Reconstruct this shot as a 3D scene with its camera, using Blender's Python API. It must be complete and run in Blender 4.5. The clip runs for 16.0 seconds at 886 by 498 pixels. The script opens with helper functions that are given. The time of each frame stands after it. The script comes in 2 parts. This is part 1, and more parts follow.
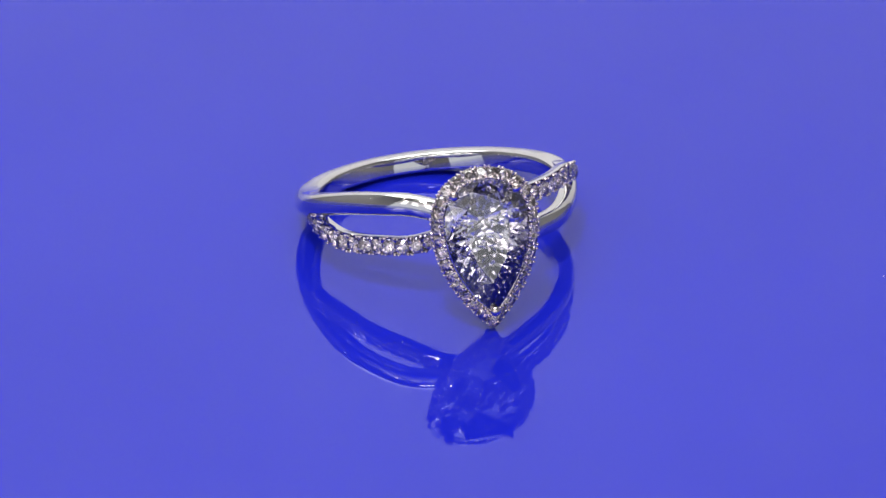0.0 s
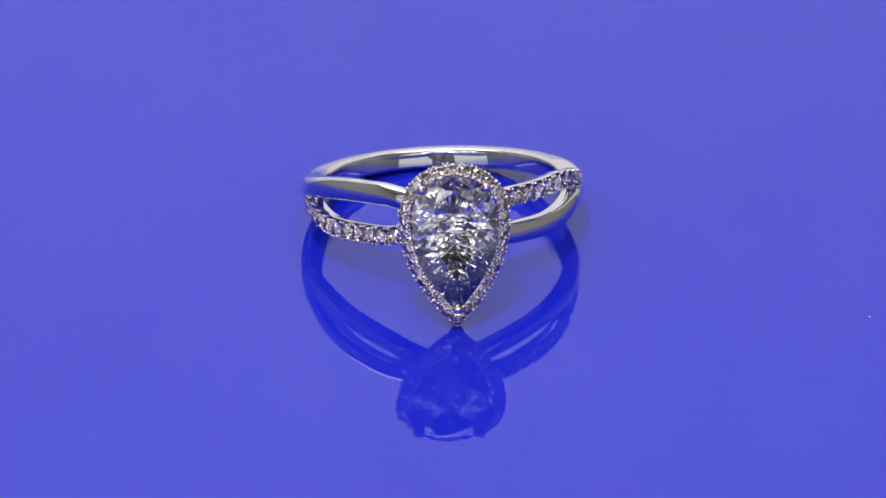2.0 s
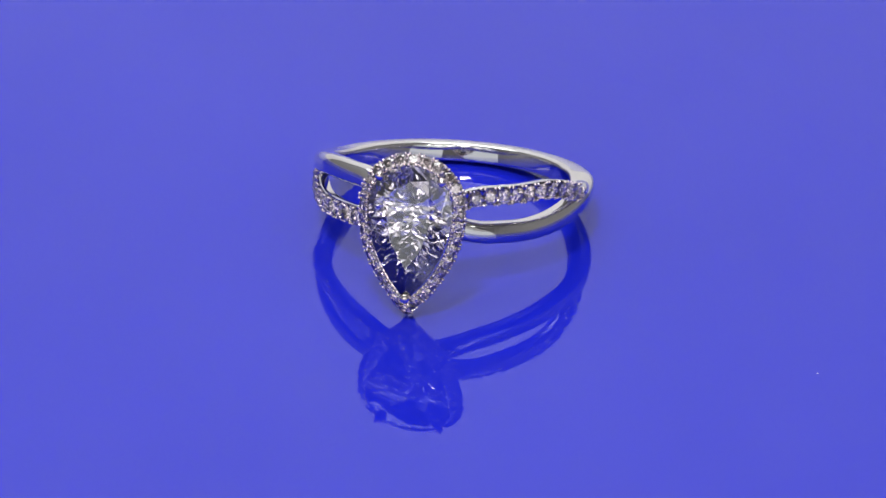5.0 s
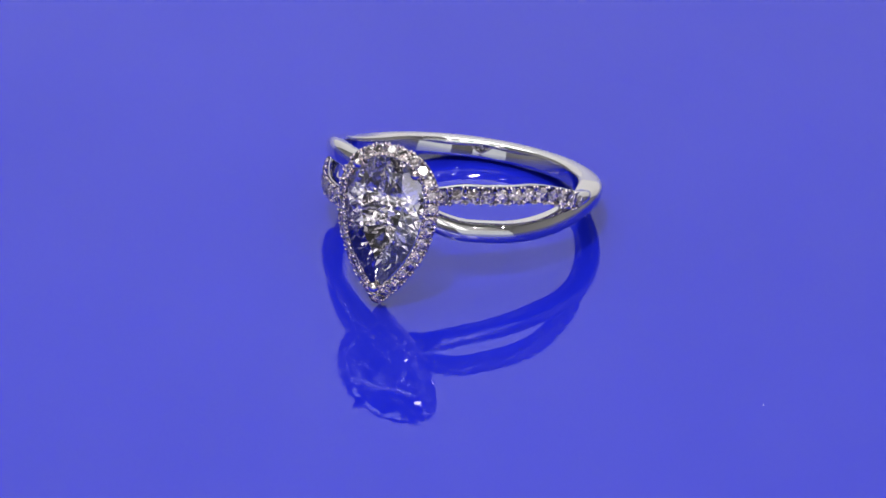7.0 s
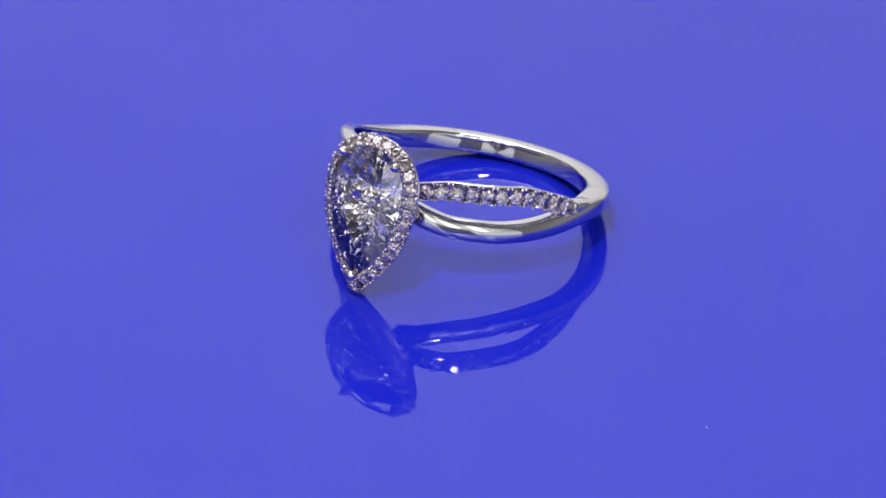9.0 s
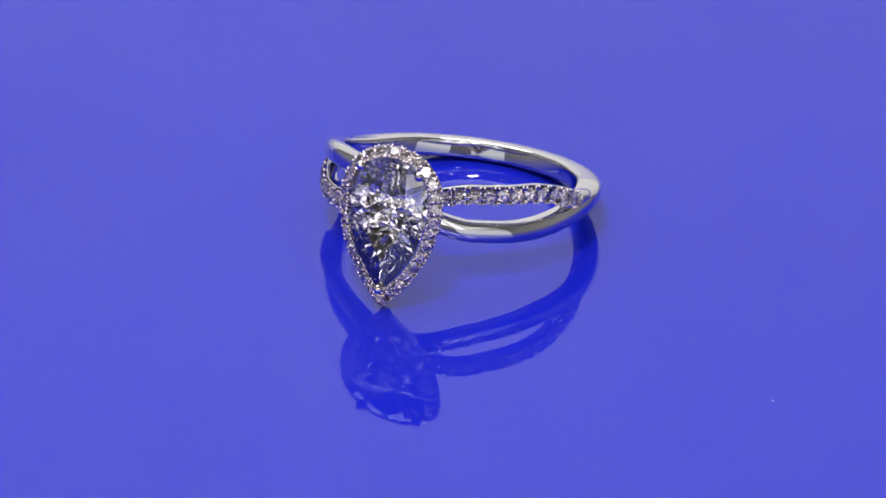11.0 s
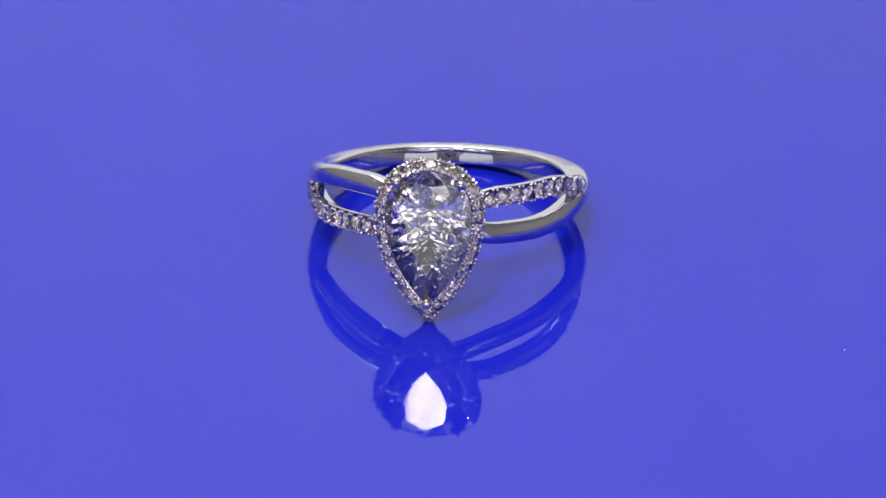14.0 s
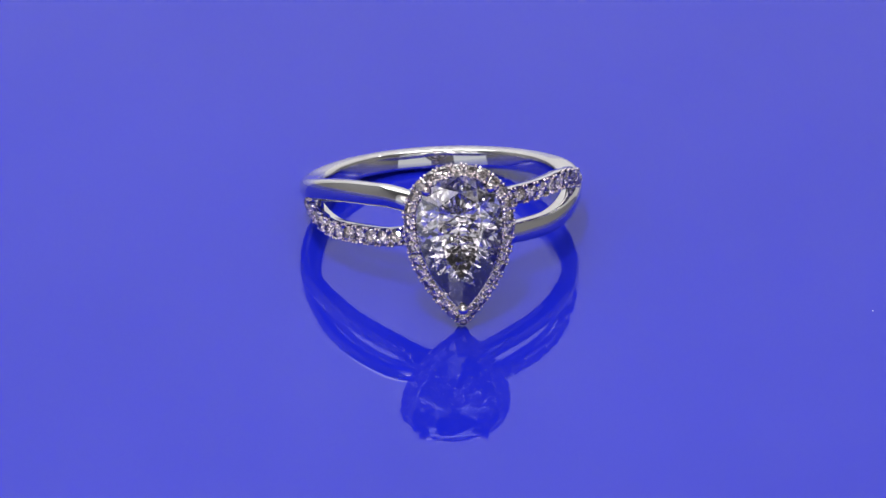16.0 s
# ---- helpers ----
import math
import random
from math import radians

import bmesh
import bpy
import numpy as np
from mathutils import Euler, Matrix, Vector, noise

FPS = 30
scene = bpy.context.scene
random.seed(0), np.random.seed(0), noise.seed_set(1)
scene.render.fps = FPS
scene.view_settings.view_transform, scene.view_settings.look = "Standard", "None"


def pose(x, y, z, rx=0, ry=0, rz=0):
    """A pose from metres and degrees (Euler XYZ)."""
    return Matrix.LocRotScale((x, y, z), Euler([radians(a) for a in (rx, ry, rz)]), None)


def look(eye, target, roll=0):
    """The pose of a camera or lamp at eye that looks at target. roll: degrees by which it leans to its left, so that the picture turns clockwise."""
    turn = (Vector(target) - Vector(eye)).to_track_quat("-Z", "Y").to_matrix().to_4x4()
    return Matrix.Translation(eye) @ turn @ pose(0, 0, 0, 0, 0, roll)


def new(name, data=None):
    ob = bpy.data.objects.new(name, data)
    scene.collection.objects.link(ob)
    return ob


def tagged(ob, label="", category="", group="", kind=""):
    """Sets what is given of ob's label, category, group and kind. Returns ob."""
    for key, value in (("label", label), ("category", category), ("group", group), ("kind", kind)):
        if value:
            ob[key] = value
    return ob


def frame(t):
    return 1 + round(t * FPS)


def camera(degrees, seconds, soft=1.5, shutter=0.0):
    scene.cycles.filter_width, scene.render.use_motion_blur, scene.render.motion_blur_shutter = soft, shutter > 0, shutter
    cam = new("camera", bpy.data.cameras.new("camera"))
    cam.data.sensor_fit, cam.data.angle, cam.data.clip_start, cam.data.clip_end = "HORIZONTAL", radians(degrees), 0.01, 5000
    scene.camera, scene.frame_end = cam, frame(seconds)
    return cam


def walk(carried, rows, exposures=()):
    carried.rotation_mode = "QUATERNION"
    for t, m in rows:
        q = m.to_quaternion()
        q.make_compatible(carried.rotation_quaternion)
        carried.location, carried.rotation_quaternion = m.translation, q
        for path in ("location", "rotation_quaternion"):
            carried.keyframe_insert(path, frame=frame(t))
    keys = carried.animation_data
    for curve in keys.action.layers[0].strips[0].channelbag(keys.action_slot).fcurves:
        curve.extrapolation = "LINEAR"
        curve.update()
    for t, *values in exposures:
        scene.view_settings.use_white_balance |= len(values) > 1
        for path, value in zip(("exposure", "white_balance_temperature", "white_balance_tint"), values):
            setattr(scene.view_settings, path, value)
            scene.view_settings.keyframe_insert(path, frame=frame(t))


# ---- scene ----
EYE = (0.0, -0.25391, 0.14920)
AIM = (-0.003355, -0.000372, -0.000594)
cam = camera(12.30, 16.0, soft=1.5)
cam.data.dof.use_dof, cam.data.dof.focus_distance, cam.data.dof.aperture_fstop = True, 0.288, 120
walk(cam, [(0.0, look(EYE, AIM, 0.919)), (16.0, look(EYE, AIM, 0.919))])
scene.view_settings.exposure = 0.0

MM = 0.001
TURN_BACK = 8.85          # the turntable runs one way, then the same way back
SPEED = 5.82              # degrees a second


def turn_at(t):
    """The turntable's angle in degrees at t seconds."""
    return -SPEED * (min(t, 2 * TURN_BACK - t) - 2.5)


# ---- light ----
def world_light():
    w = bpy.data.worlds.new("studio_dark")
    scene.world = w
    w.use_nodes = True
    bg = w.node_tree.nodes["Background"]
    bg.inputs["Color"].default_value = (0.9, 0.95, 1.0, 1)
    bg.inputs["Strength"].default_value = 0.75


world_light()


def area(name, size, watts, eye, target, colour=(1, 1, 1), shape="RECTANGLE", size_y=None):
    d = bpy.data.lights.new(name, "AREA")
    d.shape, d.size, d.energy, d.color = shape, size, watts, colour
    d.size_y = size_y or size
    ob = new(name, d)
    ob.matrix_world = look(eye, target)
    return ob


# a soft box over the stage, five weak fill strips added to brighten the stone, and small bare LED lamps around
area("overhead_softbox", 0.70, 5.35, (-0.13, 0.32, 0.795), (-0.13, 0.32, 0), (0.94, 0.985, 0.985), size_y=0.56)
for x in (-0.42, -0.27, -0.12, 0.03, 0.18):
    area("stone_fill_strip", 0.075, 0.11, (x, -0.56, 0.31), (x * 0.3, 0.0, 0.05), (1.0, 0.96, 0.985), size_y=0.34)


def towards(eye, az, el, dist):
    """A place dist metres from eye, az degrees to the right of straight ahead (+y), el degrees up."""
    a, e = radians(az), radians(el)
    return (eye[0] + dist * math.sin(a) * math.cos(e), eye[1] + dist * math.cos(a) * math.cos(e), eye[2] + dist * math.sin(e))


STAGE = (-0.003, -0.009, 0.007)
LAMPS = [(-163.0, 65.8, 0.60, 0.042, 2.70), (-154.5, 63.75, 0.60, 0.024, 0.60),
         (150.0, 52.0, 0.60, 0.008, 0.28), (-128.0, 50.0, 0.60, 0.008, 0.30), (124.0, 44.0, 0.60, 0.008, 0.28),
         (-96.0, 40.0, 0.55, 0.008, 0.22), (38.0, 52.0, 0.62, 0.008, 0.20), (-176.0, 50.0, 0.60, 0.008, 0.30),
         (-142.0, 34.0, 0.58, 0.008, 0.26), (148.0, 35.0, 0.58, 0.008, 0.26), (104.0, 57.0, 0.60, 0.008, 0.26),
         (168.0, 58.0, 0.60, 0.008, 0.28), (-112.0, 62.0, 0.60, 0.008, 0.26), (-170.0, 24.0, 0.58, 0.010, 0.18)]
for az, el, dist, size, watts in LAMPS:
    area("led_lamp", size, watts, towards(STAGE, az, el, dist), STAGE, (1.0, 0.945, 0.90), "DISK")


# ---- materials ----
def material(name, base=(0.8, 0.8, 0.8), rough=0.5, metal=0.0, **inputs):
    m = bpy.data.materials.new(name)
    m.use_nodes = True
    b = m.node_tree.nodes["Principled BSDF"]
    b.inputs["Base Color"].default_value = (*base, 1)
    b.inputs["Roughness"].default_value = rough
    b.inputs["Metallic"].default_value = metal
    for key, value in inputs.items():
        b.inputs[key.replace("_", " ")].default_value = value
    return m, m.node_tree.nodes, m.node_tree.links, b


def ramp(n, stops):
    r = n.new("ShaderNodeValToRGB")
    el = r.color_ramp.elements
    while len(el) < len(stops):
        el.new(0.5)
    for k, (p, c) in zip(el, stops):
        k.position, k.color = p, (*c, 1)
    return r


def noise_tex(n, l, scale, detail=4, rough=0.5):
    co, t = n.new("ShaderNodeTexCoord"), n.new("ShaderNodeTexNoise")
    t.inputs["Scale"].default_value, t.inputs["Detail"].default_value, t.inputs["Roughness"].default_value = scale, detail, rough
    l.new(co.outputs["Object"], t.inputs["Vector"])
    return t


def acrylic():
    m, n, l, b = material("blue_acrylic", rough=0.015, IOR=1.49)
    t = noise_tex(n, l, 25, 3)
    r = ramp(n, [(0.3, (0.0042, 0.0078, 0.284)), (0.7, (0.0052, 0.0092, 0.305))])
    l.new(t.outputs["Fac"], r.inputs["Fac"])
    l.new(r.outputs["Color"], b.inputs["Base Color"])
    t2 = noise_tex(n, l, 900, 5, 0.7)
    r2 = ramp(n, [(0.35, (0.008,) * 3), (0.75, (0.035,) * 3)])
    l.new(t2.outputs["Fac"], r2.inputs["Fac"])
    l.new(r2.outputs["Color"], b.inputs["Roughness"])
    return m


def white_metal(name, rough, base=(0.71, 0.69, 0.685), bump=0.02):
    m, n, l, b = material(name, base, rough, 1.0)
    t = noise_tex(n, l, 2500, 4, 0.65)
    r = ramp(n, [(0.35, (rough * 0.6,) * 3), (0.7, (rough * 1.6,) * 3)])
    l.new(t.outputs["Fac"], r.inputs["Fac"])
    l.new(r.outputs["Color"], b.inputs["Roughness"])
    t2 = noise_tex(n, l, 420, 2)
    bp = n.new("ShaderNodeBump")
    bp.inputs["Strength"].default_value, bp.inputs["Distance"].default_value = bump, 0.0002
    l.new(t2.outputs["Fac"], bp.inputs["Height"])
    l.new(bp.outputs["Normal"], b.inputs["Normal"])
    return m


def diamond(name, tint=(1, 1, 1), ior=2.42):
    m = bpy.data.materials.new(name)
    m.use_nodes = True
    n, l = m.node_tree.nodes, m.node_tree.links
    n.remove(n["Principled BSDF"])
    g = n.new("ShaderNodeBsdfGlass")
    g.inputs["Color"].default_value, g.inputs["Roughness"].default_value, g.inputs["IOR"].default_value = (*tint, 1), 0.0, ior
    l.new(g.outputs["BSDF"], n["Material Output"].inputs["Surface"])
    return m


def fabric(name, base):
    m, n, l, b = material(name, base, 0.85)
    t = noise_tex(n, l, 30, 5)
    r = ramp(n, [(0.3, tuple(c * 0.94 for c in base)), (0.7, base)])
    l.new(t.outputs["Fac"], r.inputs["Fac"])
    l.new(r.outputs["Color"], b.inputs["Base Color"])
    return m


ACRYLIC = acrylic()
POLISHED = white_metal("polished_platinum", 0.045)
SETTING = white_metal("setting_platinum", 0.06, (0.78, 0.685, 0.675), 0.05)
STONE = diamond("clear_diamond", (1.0, 0.98, 1.0))
PAVE = diamond("pave_diamond", (1.0, 0.965, 0.97))
WHITE = fabric("white_panel_fabric", (0.82, 0.82, 0.83))
SIDE = fabric("grey_panel_fabric", (0.20, 0.20, 0.205))
DARK = fabric("dark_grey_card", (0.10, 0.10, 0.105))
TABLE = fabric("grey_tabletop", (0.32, 0.32, 0.34))
DUST = material("pale_dust", (0.45, 0.45, 0.55), 0.9)[0]


# ---- meshes ----
def to_mesh(bm, name, mat, smooth=False):
    bmesh.ops.recalc_face_normals(bm, faces=bm.faces[:])
    me = bpy.data.meshes.new(name)
    bm.to_mesh(me)
    bm.free()
    me.materials.append(mat)
    if smooth:
        me.polygons.foreach_set("use_smooth", [True] * len(me.polygons))
    return me


def part(name, bm, mat, parent, label="", smooth=False):
    ob = new(name, to_mesh(bm, name, mat, smooth) if isinstance(bm, bmesh.types.BMesh) else bm)
    ob.parent = parent
    return tagged(ob, label)


def box(bm, lo, hi):
    vs = [bm.verts.new((x, y, z)) for z in (lo[2], hi[2]) for y in (lo[1], hi[1]) for x in (lo[0], hi[0])]
    for q in ((0, 2, 3, 1), (4, 5, 7, 6), (0, 1, 5, 4), (2, 6, 7, 3), (0, 4, 6, 2), (1, 3, 7, 5)):
        bm.faces.new([vs[i] for i in q])
    return bm


def sweep(rings, closed):
    """Skins a list of equal closed outlines; caps the ends of an open run."""
    bm = bmesh.new()
    vs = [[bm.verts.new(p) for p in r] for r in rings]
    n, k = len(vs), len(vs[0])
    for i in range(n if closed else n - 1):
        a, b = vs[i], vs[(i + 1) % n]
        for j in range(k):
            bm.faces.new((a[j], a[(j + 1) % k], b[(j + 1) % k], b[j]))
    if not closed:
        bm.faces.new(vs[0])
        bm.faces.new(vs[-1][::-1])
    return bm


def smoothstep(a, b, x):
    t = min(1.0, max(0.0, (x - a) / (b - a)))
    return t * t * (3 - 2 * t)


# ---- the place ----
def plain_wall(name, lo, hi, mat, label):
    return tagged(new(name, to_mesh(box(bmesh.new(), lo, hi), name, mat)), label, "wall", kind="structure")


plain_wall("tabletop", (-0.6, -0.6, -0.046), (0.6, 0.6, -0.016), TABLE, "plain grey tabletop under the turntable")
plain_wall("wall_back", (-0.6, 0.6, -0.046), (0.6, 0.62, 0.82), WHITE, "unseen white fabric backdrop that gives the plate its sheen")
def add_front_bounce():
    """An unseen white panel added to brighten the stone, open in the middle where the lens looks in."""
    bm = bmesh.new()
    for lo, hi in (((-0.6, -0.62, 0.22), (0.6, -0.6, 0.82)), ((-0.6, -0.62, -0.046), (0.6, -0.6, -0.014))):
        box(bm, lo, hi)
    tagged(new("front_bounce_panel", to_mesh(bm, "front_bounce_panel", WHITE)), "unseen white panel with an opening, added to brighten the stone", "wall", kind="structure")


add_front_bounce()
# unseen card, added so the inside of the band reflects a dark patch
plain_wall("dark_reflection_card", (-0.11, -0.59, -0.014), (0.11, -0.58, 0.12), DARK, "unseen dark grey card, added for the dark patch reflected in the band")
# unseen sides and top, added to darken what the metal reflects
plain_wall("dim_panel_left", (-0.62, -0.62, -0.046), (-0.6, 0.62, 0.82), SIDE, "unseen dark grey side panel, added to darken reflections")
plain_wall("dim_panel_right", (0.6, -0.62, -0.046), (0.62, 0.62, 0.82), SIDE, "unseen dark grey side panel, added to darken reflections")
plain_wall("dim_panel_top", (-0.62, -0.62, 0.82), (0.62, 0.62, 0.84), SIDE, "unseen dark grey top panel, added to darken reflections")


def turntable():
    """A round glossy plate whose top lies at z = 0, with a rounded rim."""
    prof = [(0.0, 0.0), (0.05, 0.0), (0.13, 0.0)]
    for i in range(9):
        a = radians(90 - 22.5 * i)
        prof.append((0.148 + 0.002 * math.cos(a), -0.002 + 0.002 * math.sin(a)))
    prof += [(0.148, -0.016), (0.0, -0.016)]
    bm = bmesh.new()
    rows = []
    for r, z in prof:
        rows.append([bm.verts.new((0, 0, z))] if r == 0 else [bm.verts.new((r * math.cos(2 * math.pi * i / 128), r * math.sin(2 * math.pi * i / 128), z)) for i in range(128)])
    for a, b in zip(rows, rows[1:]):
        for i in range(128):
            j = (i + 1) % 128
            if len(a) == 1:
                bm.faces.new((a[0], b[i], b[j]))
            elif len(b) == 1:
                bm.faces.new((a[i], b[0], a[j]))
            else:
                bm.faces.new((a[i], b[i], b[j], a[j]))
    return tagged(new("turntable_plate", to_mesh(bm, "turntable_plate", ACRYLIC)), "glossy cobalt blue acrylic turntable plate reflecting the ring", "turntable", kind="thing")


PLATE = turntable()

# ---- the ring ----
# ring space: millimetres, axis along z, the head towards -y
BETA = 16.7
RING_AT = pose(-3.42 * MM, 1.80 * MM, 3.525 * MM) @ pose(0, 0, 0, 0, 0, 0.9) @ pose(0, 0, 0, -BETA) @ pose(0, 0, 0, 0, -1.9)
R_MID, SPLIT = 9.44, 92.0
HEAD = Vector((0.25, -13.0, 0.76))      # centre of the belly of the pear on the halo's front


def mm(p):
    return Vector(p) * MM


def strand(phi, side, start=0.58, end=1.05):
    """Centre of a strand at phi degrees from the head; side +1: leans up, -1: down. With its outward direction."""
    a = radians(phi)
    s = abs(phi) / SPLIT
    h = 1.40 * (1 - smoothstep(start, end, s)) * (0.35 + 0.65 * smoothstep(0.0, 0.32, s))
    r = R_MID - 0.05 + 0.05 * smoothstep(0.7, 1.0, s) + 0.45 * (1 - smoothstep(0.05, 0.45, s))
    out = Vector((math.sin(a), -math.cos(a), 0))
    return out * r + Vector((0, 0, side * h)), out


def set_back(phi):
    """How far the front strands lie behind the circle of the band."""
    return Vector((0, 0.42, -0.10)) * (1 - smoothstep(55, 105, abs(phi)))


def rounded(c, out, half_t, half_w, n=36, dome=0.85, flat=0.34):
    """A D-shaped outline about c: domed outwards, nearly flat inwards; half_t across, half_w along the ring's axis."""
    pts = []
    for i in range(n):
        a = 2 * math.pi * i / n
        x, z = math.cos(a), math.sin(a)
        e = dome if x > 0 else flat
        pts.append(mm(c + out * (half_t * math.copysign(abs(x) ** e, x)) + Vector((0, 0, half_w * math.copysign(abs(z) ** e, z)))))
    return pts


def shank_mesh():
    """The plain band: up to the head on one side, round the back, and to the lower side of the head."""
    rings = []
    n = 150
    for i in range(n + 1):
        phi = -3 - (360 - 6) * i / n             # from one side of the head round the back to the other
        p = phi if phi > -180 else phi + 360
        side = 1 if p < 0 else -1
        if abs(p) < SPLIT * 1.26:
            c, out = strand(p, side, 0.44, 1.25)
        else:
            a = radians(p)
            out = Vector((math.sin(a), -math.cos(a), 0))
            c = out * (R_MID + 0.12 * smoothstep(115, 170, abs(p)))
        k = smoothstep(70, 120, abs(p))
        lift = (0.10 if side > 0 else -0.24) * (1 - smoothstep(45, 105, abs(p)))
        swell = smoothstep(35, 70, abs(p)) * (1 - smoothstep(95, 130, abs(p)))
        rings.append(rounded(c - out * (0.09 * swell) + set_back(p) + Vector((0, 0, lift)), out, 0.56 + 0.10 * swell + 0.36 * k, 0.80 - 0.07 * k, dome=0.90 - 0.25 * k))
    return sweep(rings, False)


CHANNEL = [(-0.50, -0.60), (-0.10, -0.66), (0.06, -0.66), (0.12, -0.63), (0.12, -0.59), (-0.02, -0.48), (-0.18, 0.0),
           (0.02, 0.48), (0.20, 0.62), (0.20, 0.66), (0.14, 0.69), (-0.04, 0.70), (-0.50, 0.62)]


def pave_line(phi, sign):
    """The line of the stone-set strand: as strand(), the +x one running lower towards the head."""
    c, out = strand(phi, sign)
    back = set_back(phi) if sign < 0 else Vector((0, 0, 0))
    return c + back - Vector((0, 0, (0.38 if sign > 0 else 0.06) * (1 - smoothstep(30, 85, abs(phi))))), out


def shoulder_mesh(sign):
    """The solid fork where the band parts in two."""
    rings = []
    for i in range(17):
        t = i / 16
        a = radians(sign * (74 + 26 * t))
        out = Vector((math.sin(a), -math.cos(a), 0))
        k = max(0.06, math.sin(math.pi * (0.06 + 0.62 * t)))
        rings.append(rounded(out * (R_MID - 0.06), out, 0.62 * k, 0.66 * k))
    return sweep(rings, False)


def pave_strand_mesh(sign):
    """The grooved strand that holds the small stones; sign -1: the -x side, leaning down, +1: the +x side, leaning up."""
    rings = []
    n = 60
    for i in range(n + 1):
        phi = sign * (4 + (SPLIT + 1 - 4) * i / n)
        c, out = pave_line(phi, sign)
        c = c - out * (0.30 * smoothstep(83, 93, abs(phi)))
        k = 1 - 0.85 * smoothstep(81, 93, abs(phi))
        rings.append([mm(c + out * (o * k) + Vector((0, 0, z * k))) for o, z in CHANNEL])
    return sweep(rings, False)


def pear(a, b, c, n, p=2.3):
    """Outline of a pear, n points of equal spacing from the tip, half-width a, b up, c down to the tip."""
    fine = []
    for i in range(400):
        s = 1 - i / 400
        fine.append((a * (1 - s ** p), -c * s))
    for i in range(400):
        t = math.pi / 2 * i / 400
        fine.append((a * math.cos(t), b * math.sin(t)))
    fine.append((0.0, b))
    fine += [(-x, z) for x, z in fine[-2:0:-1]] + [fine[0]]
    d = [0.0]
    for q, r in zip(fine, fine[1:]):
        d.append(d[-1] + math.dist(q, r))
    out, j = [], 0
    for i in range(n):
        want = d[-1] * i / n
        while d[j + 1] < want:
            j += 1
        f = (want - d[j]) / (d[j + 1] - d[j])
        out.append((fine[j][0] + f * (fine[j + 1][0] - fine[j][0]), fine[j][1] + f * (fine[j + 1][1] - fine[j][1])))
    return out, d[-1] / n


def head_point(x, depth, z):
    """A point of the head: depth in millimetres behind the halo's front."""
    return HEAD + Vector((x, depth, z))


def inset(outline, d):
    """An outline moved d to its inside."""
    n, out = len(outline), []
    for i in range(n):
        (x0, z0), (x1, z1) = outline[i - 1], outline[(i + 1) % n]
        tx, tz = x1 - x0, z1 - z0
        k = math.hypot(tx, tz)
        nx, nz = -tz / k, tx / k
        x, z = outline[i]
        x, z = x + nx * d, z + nz * d
        if i == 0:
            x, z = outline[0][0], outline[0][1] + d * 1.45
        out.append((x, z))
    return out


OUTER = pear(3.92, 3.74, 8.21, 160)[0]


def halo_mesh():
    """The grooved band of the halo round the centre stone."""
    levels = [(0.52, 1.50), (0.40, 1.30), (0.31, 1.16), (0.29, 1.08), (0.33, 1.03), (0.42, 1.10), (0.55, 1.15),
              (0.74, 0.78), (0.87, 0.30), (0.92, 0.24), (0.98, 0.26), (1.00, 0.50), (0.92, 1.30)]
    lines = [inset(OUTER, d) for d, _ in levels]
    rings = [[mm(head_point(lines[k][i][0], levels[k][1], lines[k][i][1])) for k in range(len(levels))] for i in range(len(OUTER))]
    return sweep(rings, True)


# the centre stone: slope of its pavilion, run and fall of its keel, unevenness of its cut
DEEP, RUN, FALL, UNEVEN, STEP = 0.87, 0.74, 0.12, 0.075, 0.095
SIDES, TIERS = 7, (0.18, 0.38, 0.60, 0.82)


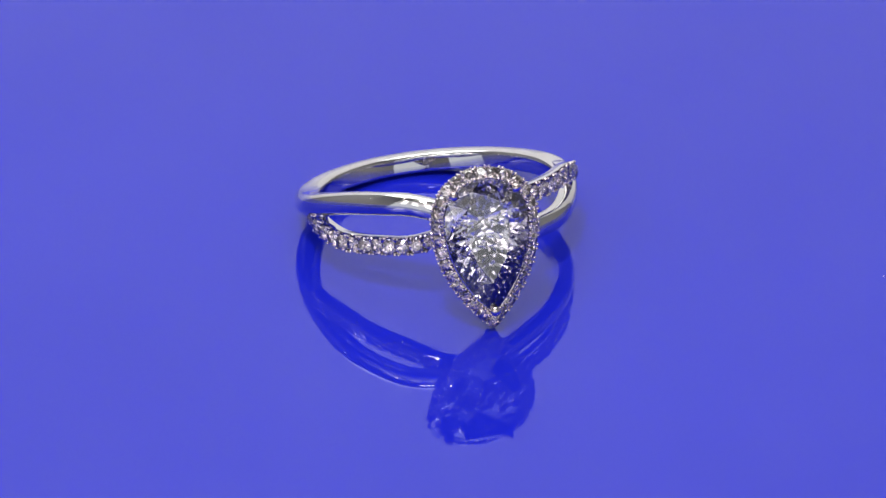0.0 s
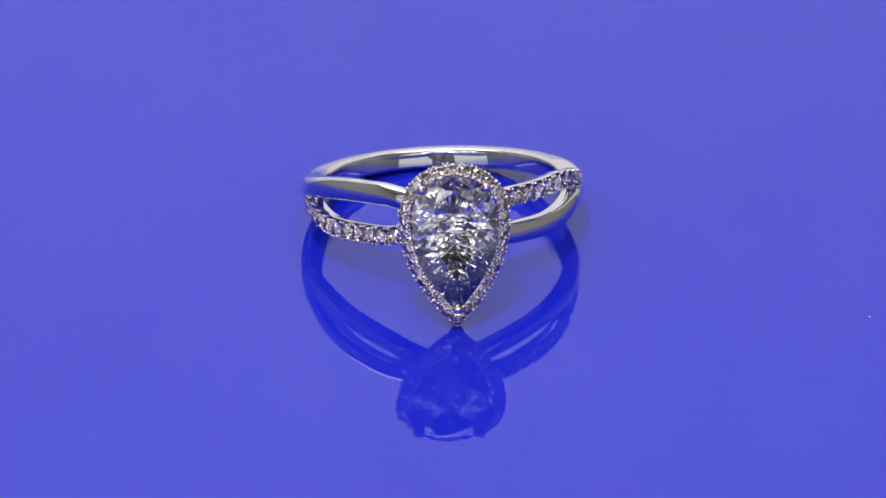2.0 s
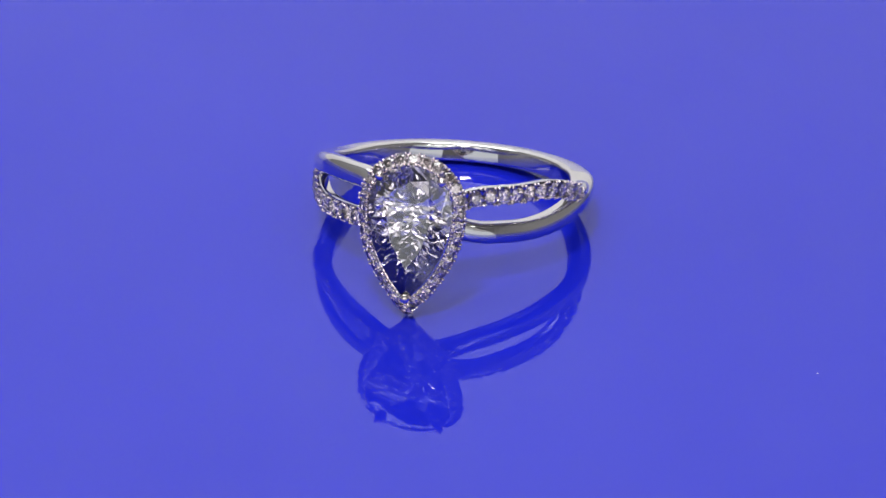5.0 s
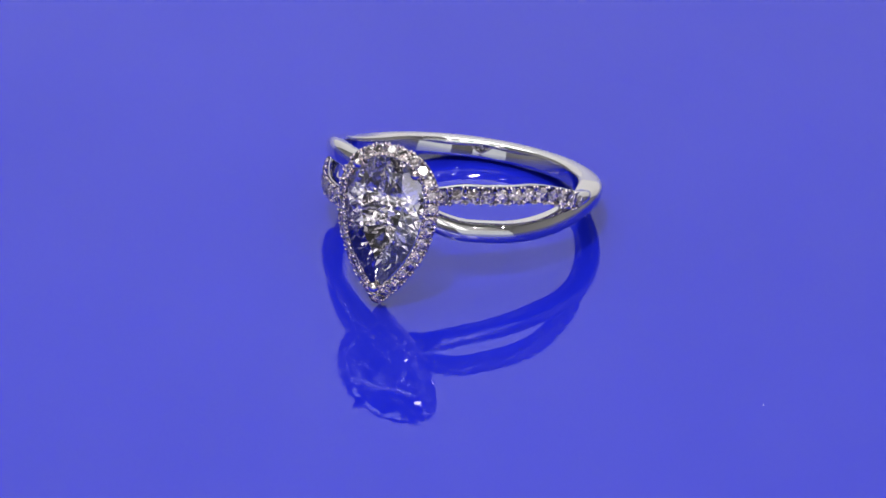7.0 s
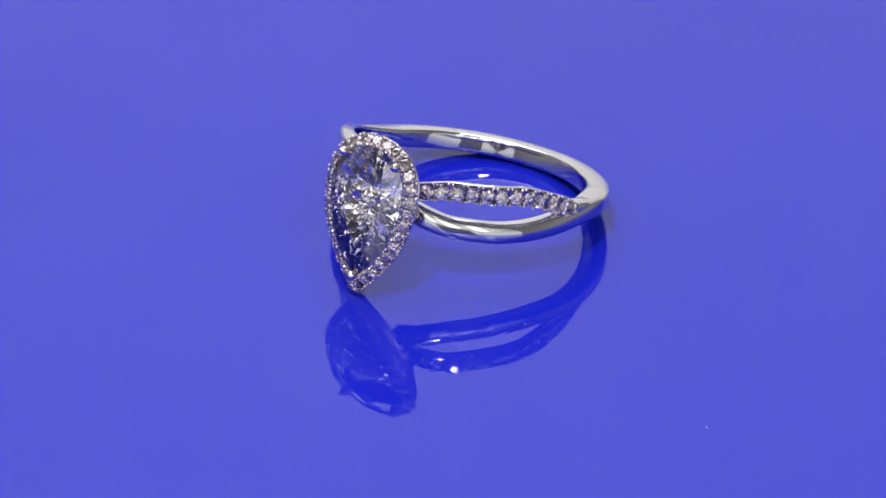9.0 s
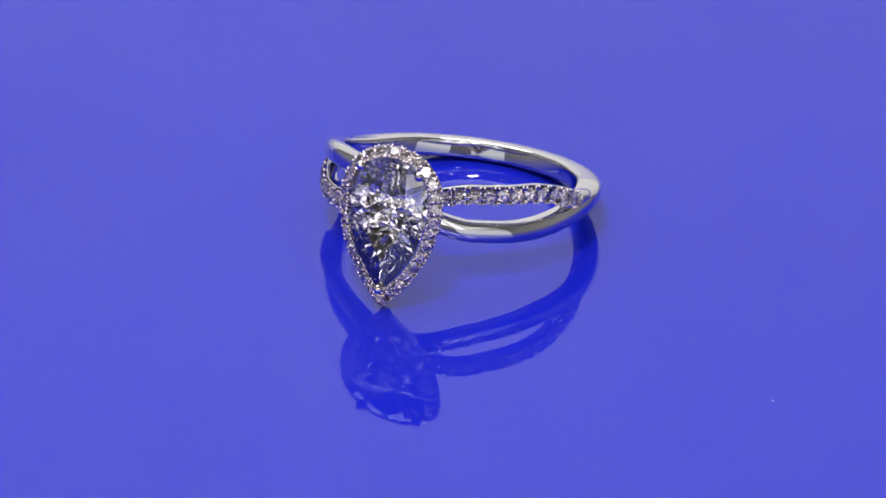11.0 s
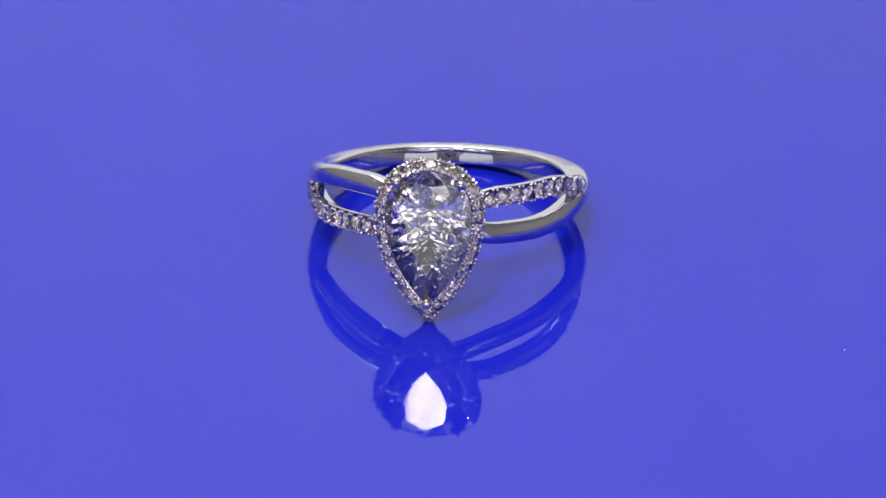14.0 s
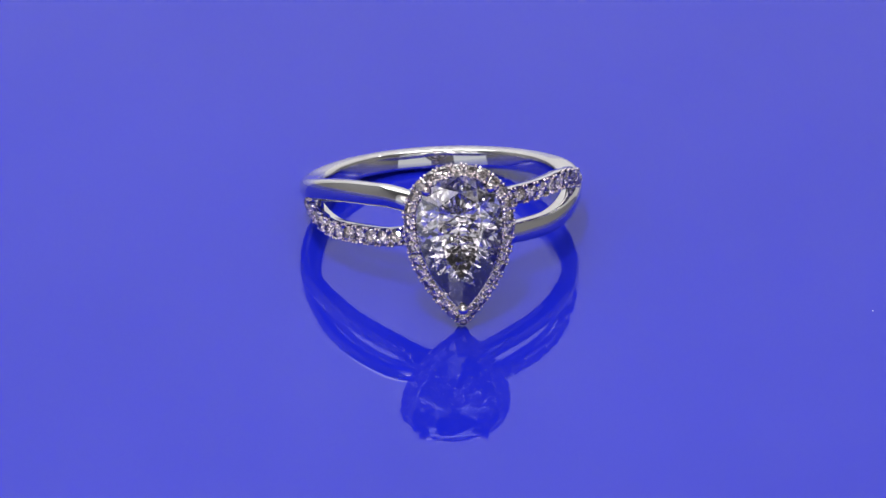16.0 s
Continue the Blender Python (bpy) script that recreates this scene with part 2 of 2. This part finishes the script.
def pear_stone_mesh(a, b, c, table, crown):
    """A pear brilliant, facing -y, girdle at y = 0: an eight-sided crown over a pavilion that runs out in a keel to the tip."""
    bm = bmesh.new()
    n, s = 8 * SIDES, SIDES
    g = [Vector((x, 0, z)) for x, z in pear(a, b, c, n)[0]]
    v = lambda p: bm.verts.new(mm(p))
    gt = [v(p + Vector((0, -0.03, 0))) for p in g]
    gb = [v(p + Vector((0, 0.03, 0))) for p in g]
    tb = [v(Vector((g[s * k].x * table, -crown, g[s * k].z * table * 1.22))) for k in range(8)]
    md = [v(Vector((g[s * k + s // 2].x * (1 + table) / 2, -crown * 0.58, g[s * k + s // 2].z * (1 + table * 1.22) / 2))) for k in range(8)]
    bm.faces.new(tb)
    for k in range(8):
        j, i0, i4 = (k + 1) % 8, s * k, (s * k + s) % n
        bm.faces.new((tb[k], md[k], tb[j]))
        bm.faces.new((tb[k], gt[i0], md[k]))
        bm.faces.new((tb[j], md[k], gt[i4]))
        for i in range(s * k, s * k + s):
            bm.faces.new((md[k], gt[i], gt[(i + 1) % n]))

    def keel(z):
        """The deepest line of the stone over the height z."""
        if z >= 0:
            return Vector((0, DEEP * a, 0))
        zk = RUN * z
        half = a * (1 - (-zk / c) ** 2.1)
        return Vector((0, DEEP * half * (1 - FALL * (-zk / c)), zk))

    ks = {}
    for i in range(n):
        m = min(i, n - i)
        if m not in ks:
            ks[m] = v(keel(g[m].z)) if g[m].z < 0 else None
    apex = v(keel(0))
    line = [ks[min(i, n - i)] or apex for i in range(n)]
    cut = random.Random(7)
    tiers = [gb]
    for f in TIERS:
        row = []
        for i in range(n):
            cut.seed(100 * min(i, n - i) + int(100 * f))
            uneven = 0.85 * cut.uniform(-UNEVEN, UNEVEN)
            cut.seed(7000 + 100 * i + int(100 * f))
            uneven += 0.3 * cut.uniform(-UNEVEN, UNEVEN)
            k = keel(g[i].z)
            low = smoothstep(-0.15 * c, 0.25 * c, -g[i].z)
            q = f + (STEP if (i + len(tiers)) % 2 else -STEP) * (0.06 + 0.94 * low)
            lobe = 0.10 * (1 - low) * (1 - f) * (abs((i % s) / s * 2 - 1) - 0.5)
            d = q * (1.0 + lobe) + uneven * (0.05 + 0.95 * low)
            row.append(v(Vector((g[i].x * (1 - q), k.y * d, g[i].z * (1 - q) + k.z * q))))
        tiers.append(row)
    for i in range(n):
        j = (i + 1) % n
        bm.faces.new((gt[i], gb[i], gb[j], gt[j]))
        for t, (up, down) in enumerate(zip(tiers, tiers[1:])):
            if (i + t) % 2:
                bm.faces.new((up[i], down[i], down[j]))
                bm.faces.new((up[i], down[j], up[j]))
            else:
                bm.faces.new((up[i], down[i], up[j]))
                bm.faces.new((down[i], down[j], up[j]))
        last = tiers[-1]
        bm.faces.new((last[i], line[i], last[j]))
        if line[i] is not line[j]:
            bm.faces.new((last[j], line[i], line[j]))
    return to_mesh(bm, "centre_diamond", STONE)


def small_stone_mesh(r):
    """A round brilliant of about fifty facets, facing +z, girdle at z = 0."""
    bm = bmesh.new()
    ring = lambda rad, z, n, off: [bm.verts.new(mm((rad * math.cos(2 * math.pi * (i + off) / n), rad * math.sin(2 * math.pi * (i + off) / n), z))) for i in range(n)]
    t, m, g, c = ring(r * 0.55, r * 0.33, 8, 0), ring(r * 0.78, r * 0.20, 8, 0.5), ring(r, 0, 16, 0), bm.verts.new(mm((0, 0, -r * 0.86)))
    bm.faces.new(t)
    for i in range(8):
        j, a, b, d = (i + 1) % 8, 2 * i, 2 * i + 1, (2 * i + 2) % 16
        for f in ((t[i], m[i], t[j]), (t[i], g[a], m[i]), (t[j], m[i], g[d]), (m[i], g[a], g[b]), (m[i], g[b], g[d]), (g[a], c, g[d]), (g[a], g[d], g[b])):
            bm.faces.new(f)
    return to_mesh(bm, "small_diamond", PAVE)


def bead_mesh(r):
    """A tiny claw: a round head on a short stem along -z."""
    rings = []
    for f, z in ((0.62, -2.6), (0.72, -1.2), (0.86, -0.55), (1.0, 0.0), (0.92, 0.38), (0.70, 0.71), (0.38, 0.92), (0.08, 1.0)):
        rings.append([mm((r * f * math.cos(math.pi * k / 5), r * f * math.sin(math.pi * k / 5), r * z)) for k in range(10)])
    return to_mesh(sweep(rings, False), "bead", SETTING, True)


def facing(out, up):
    """A turn that lays +z along out and +y along up."""
    z = out.normalized()
    x = up.cross(z).normalized()
    return Matrix((x, z.cross(x), z)).transposed().to_4x4()


def place(name, me, parent, p, rot):
    ob = new(name, me)
    ob.parent = parent
    ob.matrix_basis = Matrix.Translation(mm(p)) @ rot
    return ob


def prong_mesh(base, tip, r):
    """A tapered claw from base to tip, bent over the stone with a round end."""
    base, tip = Vector(base), Vector(tip)
    way = tip - base
    side = Vector((1, 0, 0)) if abs(way.normalized().x) < 0.8 else Vector((0, 0, 1))
    u = way.cross(side).normalized()
    w = way.cross(u).normalized()
    rings = []
    for i in range(15):
        t = i / 14
        if t < 0.7:
            f, rr = t / 0.7 * 0.86, r * (0.72 + 0.28 * t / 0.7)
        else:
            a = (t - 0.7) / 0.3 * math.pi / 2
            f, rr = 0.86 + 0.14 * math.sin(a), r * max(0.08, math.cos(a))
        c = base + way * f
        rings.append([mm(c + (u * math.cos(2 * math.pi * k / 14) + w * math.sin(2 * math.pi * k / 14)) * rr) for k in range(14)])
    return sweep(rings, False)


def build_ring():
    ring = new("diamond_ring")
    tagged(ring, "white metal ring with pear-shaped diamond, halo and twisted pave shoulders", "ring")
    part("shank", shank_mesh(), POLISHED, ring, "polished plain white metal band splitting at the shoulders", True)
    small = {r: small_stone_mesh(r) for r in (0.54, 0.57, 0.48)}
    bead = bead_mesh(0.125)
    for sign in (-1, 1):
        part("shoulder", shoulder_mesh(sign), POLISHED, ring, "", True)
        holder = part("pave_strand", pave_strand_mesh(sign), POLISHED, ring, "slim strand set with small diamonds")
        n, last = 12, (84.5 if sign > 0 else 81.0)
        for i in range(n):
            phi = sign * (17.0 + (last - 17.0) * i / (n - 1))
            c, out = pave_line(phi, sign)
            k = 0.48 if i == n - 1 else 0.57
            rot = facing(out + Vector((random.uniform(-.18, .18), random.uniform(-.18, .18), random.uniform(-.18, .18))), Vector((0, 0, 1))) @ pose(0, 0, 0, 0, 0, random.uniform(0, 45))
            place("small_diamond", small[k], holder, c + out * 0.43, rot)
            if i < n - 1:
                c, out = pave_line(sign * (17.0 + (last - 17.0) * (i + 0.5) / (n - 1)), sign)
                along = out.cross(Vector((0, 0, 1)))
                for z in (-0.57, 0.55):
                    for q in (-0.15, 0.15):
                        lean = out + Vector((0, 0, z * 0.5)) + along * random.uniform(-0.15, 0.15)
                        place("bead", bead, holder, c + out * random.uniform(0.36, 0.42) + along * q + Vector((0, 0, z)), facing(lean, along))
    halo = part("halo", halo_mesh(), SETTING, ring, "pear-shaped border of small diamonds")
    mid = pear(3.41, 3.23, 7.36, 60)[0]
    for i, (x, z) in enumerate(mid):
        (x0, z0), (x1, z1) = mid[i - 1], mid[(i + 1) % 60]
        k = math.hypot(x1 - x0, z1 - z0)
        away = Vector((z1 - z0, 0, x0 - x1)) / k                 # to the outside of the pear
        lean = Vector((0, -0.78, 0)) + away * 0.62
        if i % 2 == 0:
            wob = Vector([random.uniform(-.18, .18) for _ in range(3)])
            place("small_diamond", small[0.54], halo, head_point(x, 0.33, z), facing(lean + wob, Vector((0, 0, 1)).cross(lean) + Vector((0, 0.01, 0))) @ pose(0, 0, 0, 0, 0, random.uniform(0, 45)))
        else:
            across = Vector((0, 0.62, 0)) + away * 0.78
            along = Vector((away.z, 0, -away.x))
            for d in (-0.42, 0.45):
                for q in (-0.15, 0.15):
                    place("bead", bead, halo, head_point(x, 0.32, z) + across * d + lean * random.uniform(0.03, 0.09) + along * q, facing(lean + across * d * 0.7, along))
    st = new("centre_diamond", pear_stone_mesh(2.94, 2.84, 6.66, 0.54, 0.50))
    st.parent = ring
    st.matrix_basis = Matrix.Translation(mm(head_point(0, 0.05, 0)))
    tagged(st, "faceted clear pear-cut diamond")
    claws = [((0, 1.7, -6.60), (0, -0.60, -6.40)), ((1.5, 2.6, 1.2), (2.28, -0.62, 2.12)), ((-1.5, 2.6, 1.2), (-2.28, -0.62, 2.12))]
    for b, t in claws:
        part("prong", prong_mesh(head_point(*b), head_point(*t), 0.36), SETTING, ring, "rounded metal claw", True)
    low = pear(1.9, 1.9, 2.4, 64)[0]
    rings = [[mm(head_point(x * k, 2.3 + dy, z * k)) for k, dy in ((1, 0), (1, 0.8), (0.75, 0.8), (0.75, 0))] for x, z in low]
    part("gallery", sweep(rings, True), POLISHED, ring, "lower rail under the stone", True)
    ring.matrix_basis = RING_AT
    return ring


RING = build_ring()


def dust():
    bm = bmesh.new()
    bmesh.ops.create_icosphere(bm, subdivisions=1, radius=0.000045)
    return to_mesh(bm, "dust_speck", DUST)


SPECK = tagged(new("dust_speck", dust()), "tiny pale dust speck on the blue plate", "dust")
SPECK_AT = pose(26.02 * MM, -10.72 * MM, 0.00004)
SPECK.matrix_basis = SPECK_AT


def motions():
    times = [0.5 * i for i in range(18)] + [8.7, 8.8, 8.8333, 8.8667, 8.9, 9.0] + [9.5 + 0.5 * i for i in range(14)]
    for thing, at in ((PLATE, pose(0, 0, 0)), (RING, RING_AT), (SPECK, SPECK_AT)):
        walk(thing, [(t, pose(0, 0, 0, 0, 0, turn_at(t)) @ at) for t in times])


motions()
